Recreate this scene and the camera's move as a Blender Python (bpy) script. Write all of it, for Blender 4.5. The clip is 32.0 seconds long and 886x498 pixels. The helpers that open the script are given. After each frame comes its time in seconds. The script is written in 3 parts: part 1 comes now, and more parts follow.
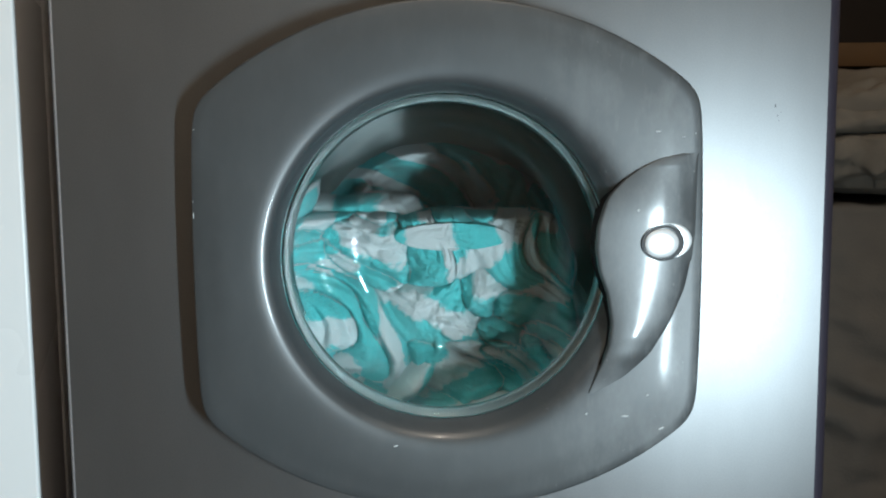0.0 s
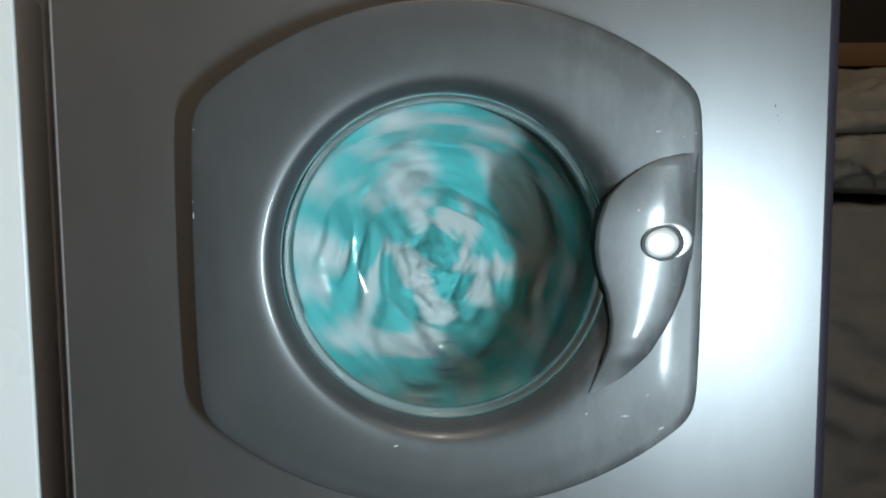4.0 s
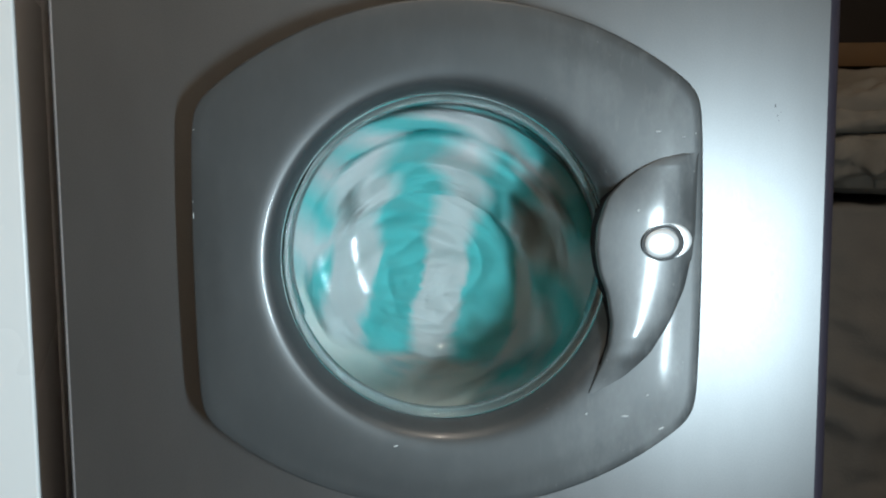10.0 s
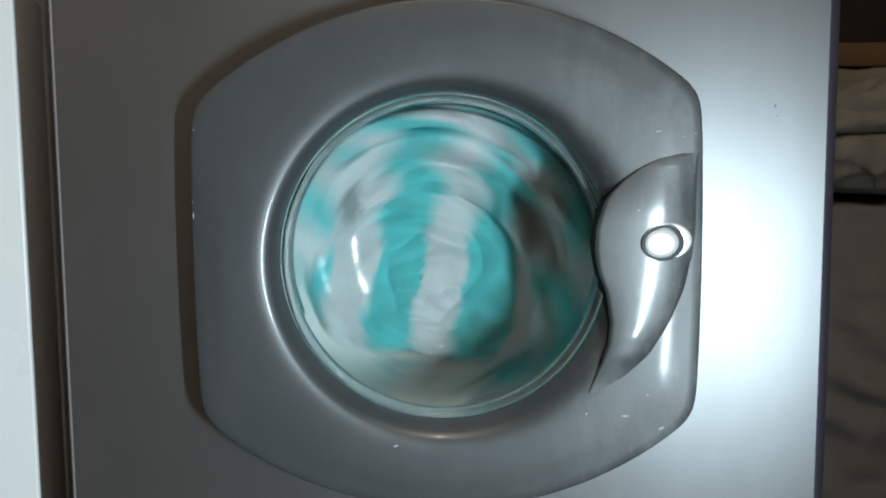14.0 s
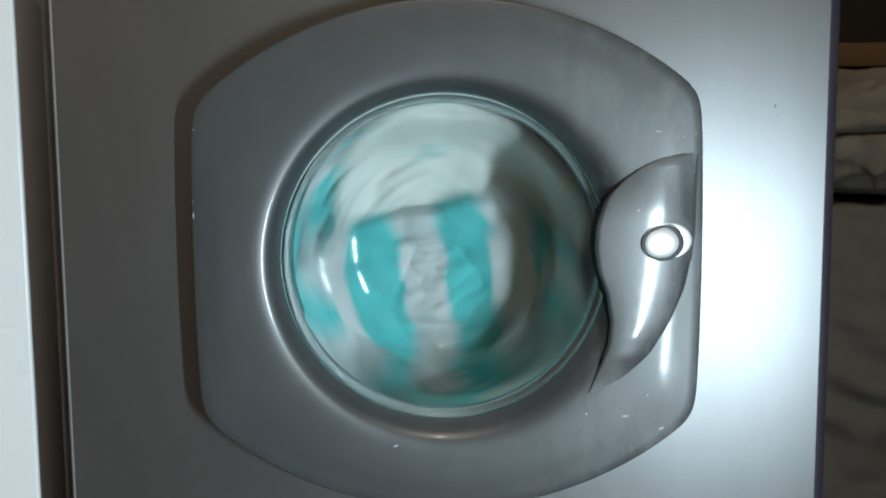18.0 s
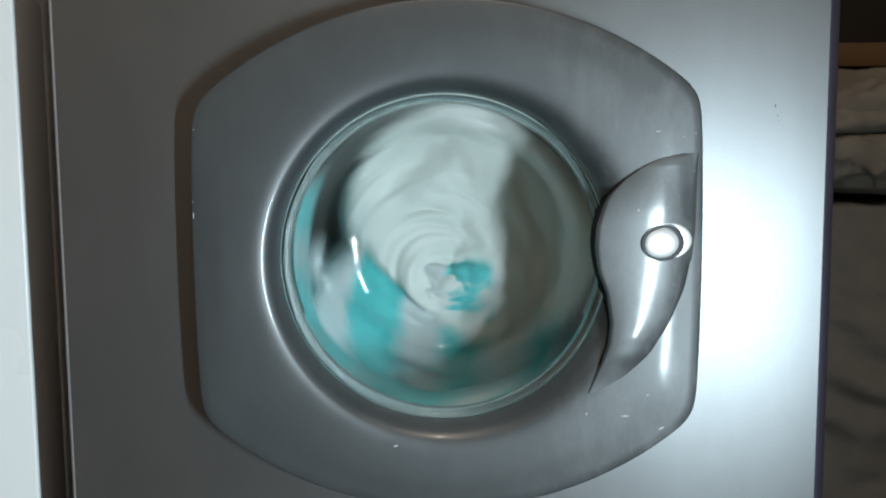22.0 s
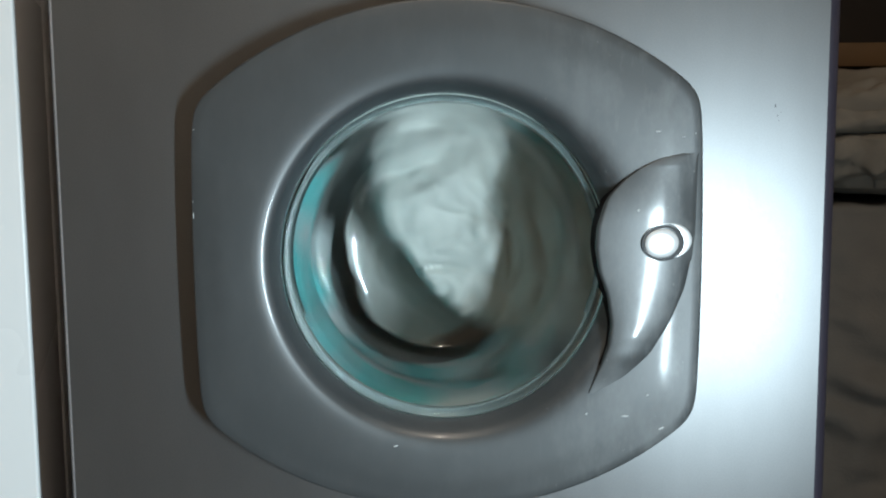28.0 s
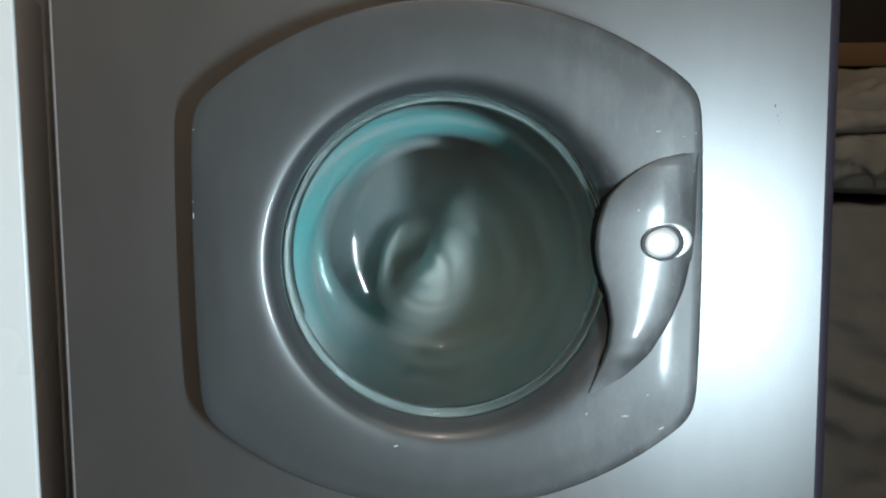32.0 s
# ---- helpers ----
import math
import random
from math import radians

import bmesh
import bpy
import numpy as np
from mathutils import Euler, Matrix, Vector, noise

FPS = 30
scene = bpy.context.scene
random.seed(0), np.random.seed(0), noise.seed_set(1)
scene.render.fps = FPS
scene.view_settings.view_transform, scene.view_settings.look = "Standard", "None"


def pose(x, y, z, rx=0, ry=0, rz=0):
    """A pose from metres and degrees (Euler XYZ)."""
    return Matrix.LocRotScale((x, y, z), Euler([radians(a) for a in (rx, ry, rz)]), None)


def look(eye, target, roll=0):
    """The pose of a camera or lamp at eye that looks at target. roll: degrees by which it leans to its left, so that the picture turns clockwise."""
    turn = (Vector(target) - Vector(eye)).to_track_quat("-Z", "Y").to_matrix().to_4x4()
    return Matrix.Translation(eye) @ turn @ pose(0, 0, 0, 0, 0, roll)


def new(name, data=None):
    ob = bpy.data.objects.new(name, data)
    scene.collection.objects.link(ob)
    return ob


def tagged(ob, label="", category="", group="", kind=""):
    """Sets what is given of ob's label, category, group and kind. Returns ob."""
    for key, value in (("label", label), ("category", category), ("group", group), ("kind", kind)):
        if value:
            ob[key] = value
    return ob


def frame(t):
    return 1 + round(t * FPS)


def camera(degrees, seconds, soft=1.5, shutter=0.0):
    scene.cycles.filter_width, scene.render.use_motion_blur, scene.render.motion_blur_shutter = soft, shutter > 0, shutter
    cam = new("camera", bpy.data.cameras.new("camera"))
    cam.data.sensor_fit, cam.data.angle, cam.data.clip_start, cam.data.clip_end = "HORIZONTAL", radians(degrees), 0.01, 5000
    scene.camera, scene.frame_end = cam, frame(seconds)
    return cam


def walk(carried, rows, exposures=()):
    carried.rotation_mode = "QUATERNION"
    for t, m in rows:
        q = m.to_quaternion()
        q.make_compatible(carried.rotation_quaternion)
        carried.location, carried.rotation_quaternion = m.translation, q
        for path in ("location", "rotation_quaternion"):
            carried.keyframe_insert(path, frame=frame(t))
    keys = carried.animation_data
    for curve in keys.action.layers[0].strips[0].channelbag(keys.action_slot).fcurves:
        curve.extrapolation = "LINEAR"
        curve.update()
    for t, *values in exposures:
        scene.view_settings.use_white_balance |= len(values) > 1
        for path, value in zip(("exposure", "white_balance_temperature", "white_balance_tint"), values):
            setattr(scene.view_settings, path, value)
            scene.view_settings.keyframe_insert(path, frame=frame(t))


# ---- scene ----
cam = camera(46, 32.0, soft=2.0, shutter=0.85)
EYE = pose(-0.0020, -0.8027, 0.5274, 90 - 6.764, 0, 0) @ pose(0, 0, 0, 0, 0, -0.438)
walk(cam, [(0.0, EYE), (32.0, EYE)], exposures=[(0.0, -0.04), (2.0, -0.03), (3.5, -0.08), (6.0, -0.10), (10.0, -0.14), (12.0, -0.16), (19.0, -0.16), (24.0, -0.10), (28.0, -0.08), (31.0, 0.0), (32.0, 0.0)])

# ---- world and light ----
world = bpy.data.worlds.new("world")
scene.world = world
world.use_nodes = True
world.node_tree.nodes["Background"].inputs["Color"].default_value = (0.5, 0.42, 0.33, 1)
world.node_tree.nodes["Background"].inputs["Strength"].default_value = 0.03

# a cool tall video light beside the camera, and a warm round lamp under the ceiling
tube = bpy.data.lights.new("video_light", "AREA")
tube.shape, tube.size, tube.size_y, tube.spread = "RECTANGLE", 0.034, 0.33, radians(125)
tube.energy, tube.color = 7.6, (0.715, 0.905, 0.995)
new("video_light", tube).matrix_world = look((0.455, -0.90, 0.283), (-0.60, 0.0, 0.40))
bulb = bpy.data.lights.new("ceiling_bulb", "POINT")
bulb.energy, bulb.shadow_soft_size, bulb.color = 23.5, 0.060, (1.0, 0.87, 0.73)
new("ceiling_bulb", bulb).location = (0.10, -0.95, 2.15)

# ---- materials ----


class Nodes:
    """A short way to write a node tree."""

    def __init__(self, name):
        self.mat = bpy.data.materials.new(name)
        self.mat.use_nodes = True
        self.tree = self.mat.node_tree
        self.bsdf = self.tree.nodes["Principled BSDF"]

    def add(self, kind, sets=None, **inputs):
        n = self.tree.nodes.new("ShaderNode" + kind)
        for k, v in (sets or {}).items():
            if k == "operation":
                n.operation = v
            elif k == "data_type":
                n.data_type = v
            elif k == "blend_type":
                n.blend_type = v
            elif k == "uv_map":
                n.uv_map = v
        for k, v in inputs.items():
            self.put(n.inputs[int(k[1:])] if k[0] == "i" and k[1:].isdigit() else n.inputs[k.replace("_", " ")], v)
        return n

    def put(self, socket, v):
        if isinstance(v, bpy.types.NodeSocket):
            self.tree.links.new(v, socket)
        else:
            socket.default_value = v

    def coords(self, which="Object", scale=(1, 1, 1)):
        m = self.add("Mapping", None, Scale=scale)
        self.put(m.inputs["Vector"], self.add("TexCoord").outputs[which])
        return m.outputs["Vector"]

    def noise(self, vec, scale, detail=3.0, rough=0.5):
        return self.add("TexNoise", None, Vector=vec, Scale=scale, Detail=detail, Roughness=rough).outputs["Fac"]

    def ramp(self, fac, *stops):
        r = self.add("ValToRGB", None, Fac=fac)
        e = r.color_ramp.elements
        while len(e) < len(stops):
            e.new(0.5)
        for s, (p, c) in zip(e, stops):
            s.position, s.color = p, (c if len(c) == 4 else (*c, 1)) if isinstance(c, tuple) else (c, c, c, 1)
        return r.outputs["Color"]

    def mix(self, fac, a, b, blend="MIX"):
        m = self.add("Mix", {"data_type": "RGBA", "blend_type": blend})
        self.put(m.inputs["Factor"], fac), self.put(m.inputs[6], a), self.put(m.inputs[7], b)
        return m.outputs[2]

    def math(self, op, a, b=0.0):
        m = self.add("Math", {"operation": op})
        self.put(m.inputs[0], a), self.put(m.inputs[1], b)
        return m.outputs[0]

    def bump(self, height, strength, dist=0.001):
        b = self.add("Bump", None, Strength=strength, Distance=dist, Height=height)
        self.put(self.bsdf.inputs["Normal"], b.outputs["Normal"])

    def done(self, **inputs):
        for k, v in inputs.items():
            self.put(self.bsdf.inputs[k.replace("_", " ")], v)
        return self.mat


def grainy(name, colour, rough, metal=0.0, spread=0.15, scale=60, bump=0.1, dist=0.0005, **more):
    """Plain stuff with a little variation at two scales."""
    n = Nodes(name)
    v = n.coords()
    big, small = n.noise(v, scale * 0.08, 4), n.noise(v, scale, 4)
    dark = tuple(c * (1 - spread) for c in colour)
    light = tuple(min(1, c * (1 + spread)) for c in colour)
    n.bump(small, bump, dist)
    return n.done(Base_Color=n.mix(n.math("MULTIPLY_ADD", big, 0.7), (*dark, 1), (*light, 1)),
                  Roughness=n.ramp(big, (0.3, max(0, rough - 0.06)), (0.7, min(1, rough + 0.06))), Metallic=metal, **more)


def silver_paint():
    n = Nodes("silver_paint")
    v = n.coords()
    flake = n.noise(v, 800, 2)
    cloud = n.noise(n.coords(scale=(6, 6, 2)), 3, 4)
    streak = n.noise(n.coords(scale=(120, 120, 55)), 4, 4, 0.6)
    n.bump(streak, 0.05, 0.0001)
    return n.done(Base_Color=n.mix(n.ramp(n.mix(0.6, flake, cloud), (0.35, 0.0), (0.65, 1.0)), (0.176, 0.178, 0.181, 1), (0.206, 0.208, 0.211, 1)),
                  Metallic=0.85, Roughness=n.ramp(streak, (0.3, 0.355), (0.7, 0.405)))


def door_plastic(name, coat, weight):
    """Glossy grey moulding; dust and finger marks gather on the side where it is handled."""
    n = Nodes(name)
    v = n.coords()
    x = n.add("SeparateXYZ", None, Vector=v).outputs["X"]
    used = n.ramp(x, (0.06, 0.12), (0.17, 1.0))
    smear = n.ramp(n.noise(n.coords(scale=(1, 1, 0.55)), 34, 6, 0.65), (0.46, 0.0), (0.74, 1.0))
    wipe = n.ramp(n.noise(n.coords(scale=(1.0, 1, 0.22)), 170, 4, 0.65), (0.55, 0.0), (0.74, 1.0))
    spots = n.ramp(n.noise(v, 210, 2), (0.72, 0.0), (0.77, 1.0))
    dirt = n.math("MULTIPLY", used, n.math("MAXIMUM", n.math("MULTIPLY", smear, 0.65), n.math("MAXIMUM", n.math("MULTIPLY", wipe, 0.40), n.math("MULTIPLY", spots, 0.8))))
    n.bump(n.noise(v, 700, 2), 0.04, 0.0003)
    return n.done(Base_Color=n.mix(n.math("MULTIPLY", dirt, 0.45), (0.045, 0.051, 0.055, 1), (0.36, 0.38, 0.39, 1)),
                  Roughness=n.mix(dirt, (0.42, 0.42, 0.42, 1), (0.62, 0.62, 0.62, 1)), Metallic=0.0, Specular_IOR_Level=0.85,
                  Coat_Weight=weight, Coat_Roughness=n.mix(dirt, (coat, coat, coat, 1), (0.30, 0.30, 0.30, 1)))


def glass_clear():
    """The thin dome: a faint green tint straight through, and a mirror that grows towards grazing views."""
    n = Nodes("door_glass")
    facing = n.add("LayerWeight", None, Blend=0.5).outputs["Facing"]
    gloss = n.add("BsdfGlossy", None, Color=(1, 1, 1, 1), Roughness=0.0)
    clear = n.add("BsdfTransparent", None, Color=(0.955, 0.985, 0.982, 1))
    both = n.add("MixShader")
    n.put(both.inputs[0], n.math("MULTIPLY_ADD", n.math("POWER", facing, 5.0), 0.14))
    both.inputs[0].links[0].from_node.inputs[2].default_value = 0.04
    n.put(both.inputs[1], clear.outputs[0]), n.put(both.inputs[2], gloss.outputs[0])
    n.put(n.tree.nodes["Material Output"].inputs["Surface"], both.outputs[0])
    return n.mat


def glass_thick():
    """The moulded rim, thick enough to bend what lies behind it."""
    n = Nodes("rim_glass")
    glass = n.add("BsdfGlass", None, Color=(0.90, 0.93, 0.925, 1), Roughness=0.0, IOR=1.5)
    n.put(n.tree.nodes["Material Output"].inputs["Surface"], glass.outputs[0])
    return n.mat


def terry(name, stripes, base, second, width, offset=0.0, pile=1.0, share=0.25):
    """Towelling in two colours: stripes across the cloth's own u, a looped pile and worn tufts."""
    n = Nodes(name)
    uv = n.add("UVMap", {"uv_map": "cloth"}).outputs["UV"]
    split = n.add("SeparateXYZ", None, Vector=uv)
    wob = n.math("MULTIPLY", n.math("SUBTRACT", n.noise(uv, 170, 5, 0.75), 0.5), 0.016)
    u = n.math("ADD", n.math("ADD", split.outputs["X"], wob), offset)
    fac = n.math("ABSOLUTE", n.math("SUBTRACT", n.math("FRACT", n.math("DIVIDE", u, 2 * width)), 0.5))
    fac = n.ramp(fac, (share - 0.022, 0.0), (share + 0.022, 1.0))
    tuft, cloud = n.ramp(n.noise(uv, 620, 4, 0.6), (0.28, 0.0), (0.72, 1.0)), n.noise(uv, 40, 4)
    a = n.mix(tuft, (*[c * 0.76 for c in base], 1), (*[min(1, c * 1.20 + 0.02) for c in base], 1))
    b = n.mix(n.math("MULTIPLY_ADD", tuft, pile), (*[c * (1 - 0.20 * pile) for c in second], 1), (*[min(1, c * (1 + 0.16 * pile)) for c in second], 1))
    col = n.mix(fac, a, b) if stripes else b
    col = n.mix(n.ramp(cloud, (0.35, 0.22), (0.65, 0.0)), col, (0.45, 0.5, 0.5, 1), "MULTIPLY")
    n.bump(n.mix(0.45, tuft, n.noise(uv, 240, 3)), 0.8 * pile, 0.003)
    return n.done(Base_Color=col, Roughness=0.95, Sheen_Weight=0.15)


M = {
    "silver": silver_paint(),
    "plastic": door_plastic("door_plastic", 0.095, 0.33),
    "grip": door_plastic("grip_plastic", 0.085, 0.6),
    "glass": glass_clear(),
    "rim_glass": glass_thick(),
    "seat": grainy("glass_seat", (0.085, 0.105, 0.105), 0.35, 0.0, 0.08, 200, 0.02),
    "satin": grainy("satin_button", (0.82, 0.84, 0.86), 0.38, 0.35, 0.04, 300, 0.05),
    "dark_rubber": grainy("dark_rubber", (0.025, 0.024, 0.026), 0.55, 0.0, 0.25, 80, 0.1),
    # near-black and dull: stands in for the shade behind the grip
    "hollow": grainy("hollow_shade", (0.008, 0.007, 0.009), 0.85, 0.0, 0.2, 80, 0.05, Specular_IOR_Level=0.15),
    "scuff": grainy("pale_scuff", (0.55, 0.57, 0.58), 0.6, 0.0, 0.1, 300, 0.1),
    "seal": grainy("door_seal", (0.075, 0.082, 0.083), 0.5, 0.0, 0.2, 90, 0.12),
    # violet-black: the rounded edges' shade put into the colour; side walls share it
    "edge": grainy("edge_shade", (0.043, 0.038, 0.056), 0.4, 0.3, 0.1, 90, 0.1),
    # paler band on the left rolled edge: its highlight put into the colour
    "glint": grainy("edge_highlight", (0.46, 0.46, 0.48), 0.4, 0.5, 0.1, 90, 0.1),
    "white": grainy("white_enamel", (0.78, 0.79, 0.79), 0.28, 0.0, 0.03, 40, 0.03),
    "steel": grainy("drum_steel", (0.40, 0.43, 0.43), 0.5, 0.85, 0.15, 60, 0.08),
    "hole": grainy("hole_dark", (0.01, 0.01, 0.01), 0.8, 0.0, 0.1, 60, 0.0),
    "towel": terry("turquoise_striped_terry", True, (0.13, 0.77, 0.78), (0.76, 0.79, 0.80), 0.042),
    "towel_b": terry("turquoise_terry", True, (0.13, 0.76, 0.77), (0.76, 0.79, 0.80), 0.034, 0.013, share=0.31),
    "sheet": terry("white_cotton", False, (0.6, 0.6, 0.6), (0.83, 0.83, 0.795), 0.05, pile=0.25),
    "lined": terry("blue_lined_cotton", True, (0.62, 0.61, 0.61), (0.13, 0.12, 0.36), 0.0055, pile=0.3),
    "bedding": grainy("grey_bedding", (0.178, 0.157, 0.129), 0.95, 0.0, 0.2, 300, 0.3, 0.001),
    "blanket": grainy("brown_blanket", (0.125, 0.116, 0.104), 0.95, 0.0, 0.25, 260, 0.4, 0.002),
    "wood": grainy("pine_board", (0.15, 0.088, 0.040), 0.5, 0.0, 0.25, 45, 0.15),
    "dark_wood": grainy("dark_wood", (0.016, 0.012, 0.010), 0.5, 0.0, 0.3, 50, 0.15),
    "wall": grainy("wall_paint", (0.74, 0.68, 0.60), 0.9, 0.0, 0.06, 50, 0.15),
    "floor": grainy("floor_lino", (0.15, 0.115, 0.09), 0.5, 0.0, 0.2, 25, 0.1),
    "ceiling": grainy("ceiling_paint", (0.62, 0.59, 0.54), 0.9, 0.0, 0.05, 50, 0.1),
}

# ---- mesh helpers ----


def mesh_of(name, verts, faces, material, smooth=True, uvs=None):
    me = bpy.data.meshes.new(name)
    me.from_pydata([tuple(v) for v in verts], [], faces)
    me.materials.append(material)
    if uvs is not None:
        layer = me.uv_layers.new(name="cloth")
        idx = np.empty(len(me.loops), dtype=np.int32)
        me.loops.foreach_get("vertex_index", idx)
        layer.data.foreach_set("uv", np.asarray(uvs, dtype=np.float32)[idx].ravel())
    if smooth:
        me.polygons.foreach_set("use_smooth", [True] * len(me.polygons))
    me.update()
    return me


def part(name, me, parent=None, label=""):
    ob = new(name, me)
    if parent is not None:
        ob.parent = parent
    if label:
        ob["label"] = label
    return ob


def box_mesh(name, lo, hi, material, bevel=0.0, segments=3):
    bm = bmesh.new()
    bmesh.ops.create_cube(bm, size=1.0)
    for v in bm.verts:
        v.co = Vector([lo[i] + (v.co[i] + 0.5) * (hi[i] - lo[i]) for i in range(3)])
    if bevel:
        bmesh.ops.bevel(bm, geom=bm.edges[:], offset=bevel, segments=segments, affect="EDGES", profile=0.5)
    me = bpy.data.meshes.new(name)
    bm.to_mesh(me)
    bm.free()
    me.materials.append(material)
    if bevel:
        me.polygons.foreach_set("use_smooth", [True] * len(me.polygons))
        me.set_sharp_from_angle(angle=radians(40))
    return me


def loft(name, rings, material, closed_end=None, sharp=None):
    """Joins closed rings of equal length, one after the other; closed_end: a last centre point."""
    n = len(rings[0])
    verts = [p for r in rings for p in r]
    faces = []
    for k in range(len(rings) - 1):
        a, b = k * n, (k + 1) * n
        for i in range(n):
            j = (i + 1) % n
            faces.append((a + i, a + j, b + j, b + i))
    if closed_end is not None:
        verts.append(closed_end)
        a = (len(rings) - 1) * n
        for i in range(n):
            faces.append((a + i, a + (i + 1) % n, len(verts) - 1))
    me = mesh_of(name, verts, faces, material)
    if sharp:
        me.set_sharp_from_angle(angle=radians(sharp))
    return me


def circle(cx, cz, r, y, n=128):
    return [(cx + r * math.cos(2 * math.pi * i / n), y, cz + r * math.sin(2 * math.pi * i / n)) for i in range(n)]


def revolve(name, cx, cz, profile, material, n=128, centre=False, sharp=None):
    """Turns a profile of (radius, depth) about an axis along y."""
    end = None
    if centre:
        end = (cx, profile[-1][1], cz)
        profile = profile[:-1]
    return loft(name, [circle(cx, cz, r, y, n) for r, y in profile], material, end, sharp)


# ---- the room ----
def slab(name, lo, hi, material):
    return tagged(part(name, box_mesh(name, lo, hi, M[material])), kind="structure")


slab("floor", (-2.0, -2.2, -0.1), (2.6, 2.4, 0.0), "floor")
slab("ceiling", (-2.0, -2.2, 2.4), (2.6, 2.4, 2.5), "ceiling")
slab("wall_north", (-2.0, 2.3, 0.0), (2.6, 2.4, 2.4), "wall")
slab("wall_south", (-2.0, -2.2, 0.0), (2.6, -2.1, 2.4), "wall")
slab("wall_west", (-2.0, -2.1, 0.0), (-1.9, 2.3, 2.4), "wall")
slab("wall_east", (2.5, -2.1, 0.0), (2.6, 2.3, 2.4), "wall")

# ---- the washing machine ----
CX, CZ = -0.0010, 0.4265
HALF, TOP = 0.2975, 0.85
HOLE = 0.160

machine = tagged(new("washing_machine"), "silver front-loading washing machine with a grey porthole door, running", "washing machine")


def front_panel():
    """A sheet with a round hole, its two upright edges rolled back."""
    n = 128
    inner = circle(CX, CZ, HOLE, 0.0, n)
    square = []
    x1, z0, z1 = HALF - 0.0055, 0.06, TOP - 0.01
    for i in range(n):
        a = 2 * math.pi * i / n
        c, s = math.cos(a), math.sin(a)
        k = min((x1 if c > 0 else x1 + 0.0025) / max(abs(c), 1e-6), ((z1 - CZ) if s > 0 else (CZ - z0)) / max(abs(s), 1e-6))
        square.append((CX * 0 + k * c, 0.0, CZ + k * s))
    lip = circle(CX, CZ, HOLE - 0.003, 0.004, n)
    back = circle(CX, CZ, HOLE - 0.003, 0.020, n)
    me = loft("front_panel", [square, inner, lip, back], M["silver"], sharp=35)
    return me


part("front_panel", front_panel(), machine, "satin silver painted steel front")
# left edge in bands by angle: plain silver, painted highlight, painted shade
for side, x1, r, lo, hi, look_of in ((-1, HALF - 0.003, 0.0042, 0.0, 0.30, "silver"), (-1, HALF - 0.003, 0.0042, 0.30, 0.80, "glint"), (-1, HALF - 0.003, 0.0042, 0.80, math.pi / 2, "edge"), (1, HALF - 0.0055, 0.010, 0.0, math.pi / 2, "edge")):
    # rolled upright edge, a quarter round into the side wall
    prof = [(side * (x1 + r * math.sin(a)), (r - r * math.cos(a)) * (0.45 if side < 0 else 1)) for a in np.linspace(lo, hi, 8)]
    if hi > 1.5:
        prof.append((side * (x1 + r), 0.06))
    verts = [(x, y, z) for z in (0.06, TOP - 0.01) for x, y in prof]
    k = len(prof)
    faces = [(i, i + 1, k + i + 1, k + i) if side > 0 else (i, k + i, k + i + 1, i + 1) for i in range(k - 1)]
    part("edge_strip", mesh_of("edge_strip", verts, faces, M[look_of]), machine, "rounded edge of the cabinet, its shade painted dark" if look_of == "edge" else "rolled edge of the front, its highlight painted on as a pale band")
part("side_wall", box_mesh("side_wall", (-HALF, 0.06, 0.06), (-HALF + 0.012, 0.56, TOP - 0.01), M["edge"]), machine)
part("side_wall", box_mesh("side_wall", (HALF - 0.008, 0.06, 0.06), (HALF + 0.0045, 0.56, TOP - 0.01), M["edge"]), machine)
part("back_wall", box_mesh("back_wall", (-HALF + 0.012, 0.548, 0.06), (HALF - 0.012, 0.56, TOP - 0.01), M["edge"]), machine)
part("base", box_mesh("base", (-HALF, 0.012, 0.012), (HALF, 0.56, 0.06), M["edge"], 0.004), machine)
part("worktop", box_mesh("worktop", (-HALF - 0.002, 0.0, TOP - 0.01), (HALF + 0.002, 0.56, TOP + 0.02), M["white"], 0.006), machine)
for x in (-0.24, 0.24):
    for y in (0.07, 0.5):
        part("foot", revolve("foot", 0, 0, [(0.02, 0), (0.02, 0.012), (0.0, 0.012)], M["dark_rubber"], 16, True), machine).matrix_basis = pose(x, y, 0, 90, 0, 0)


def outline(a, shrink=0.0):
    """How far the door reaches from its centre towards angle a: flat arcs above and below, nearly straight sides."""
    c, s = math.cos(a), math.sin(a)
    big, off = 0.277, 0.277 - 0.1925

    def to_circle(cx, cz, r):
        b = c * cx + s * cz
        return b + math.sqrt(max(0.0, b * b - cx * cx - cz * cz + r * r))
    reach = [to_circle(0.006, -off, big), to_circle(0.003, off, big), to_circle(-2.60 + 0.1928, 0, 2.60), to_circle(2.60 - 0.1880, 0, 2.60)]
    return sum(r ** -46.0 for r in reach) ** (-1 / 46.0) * 1.006 - shrink


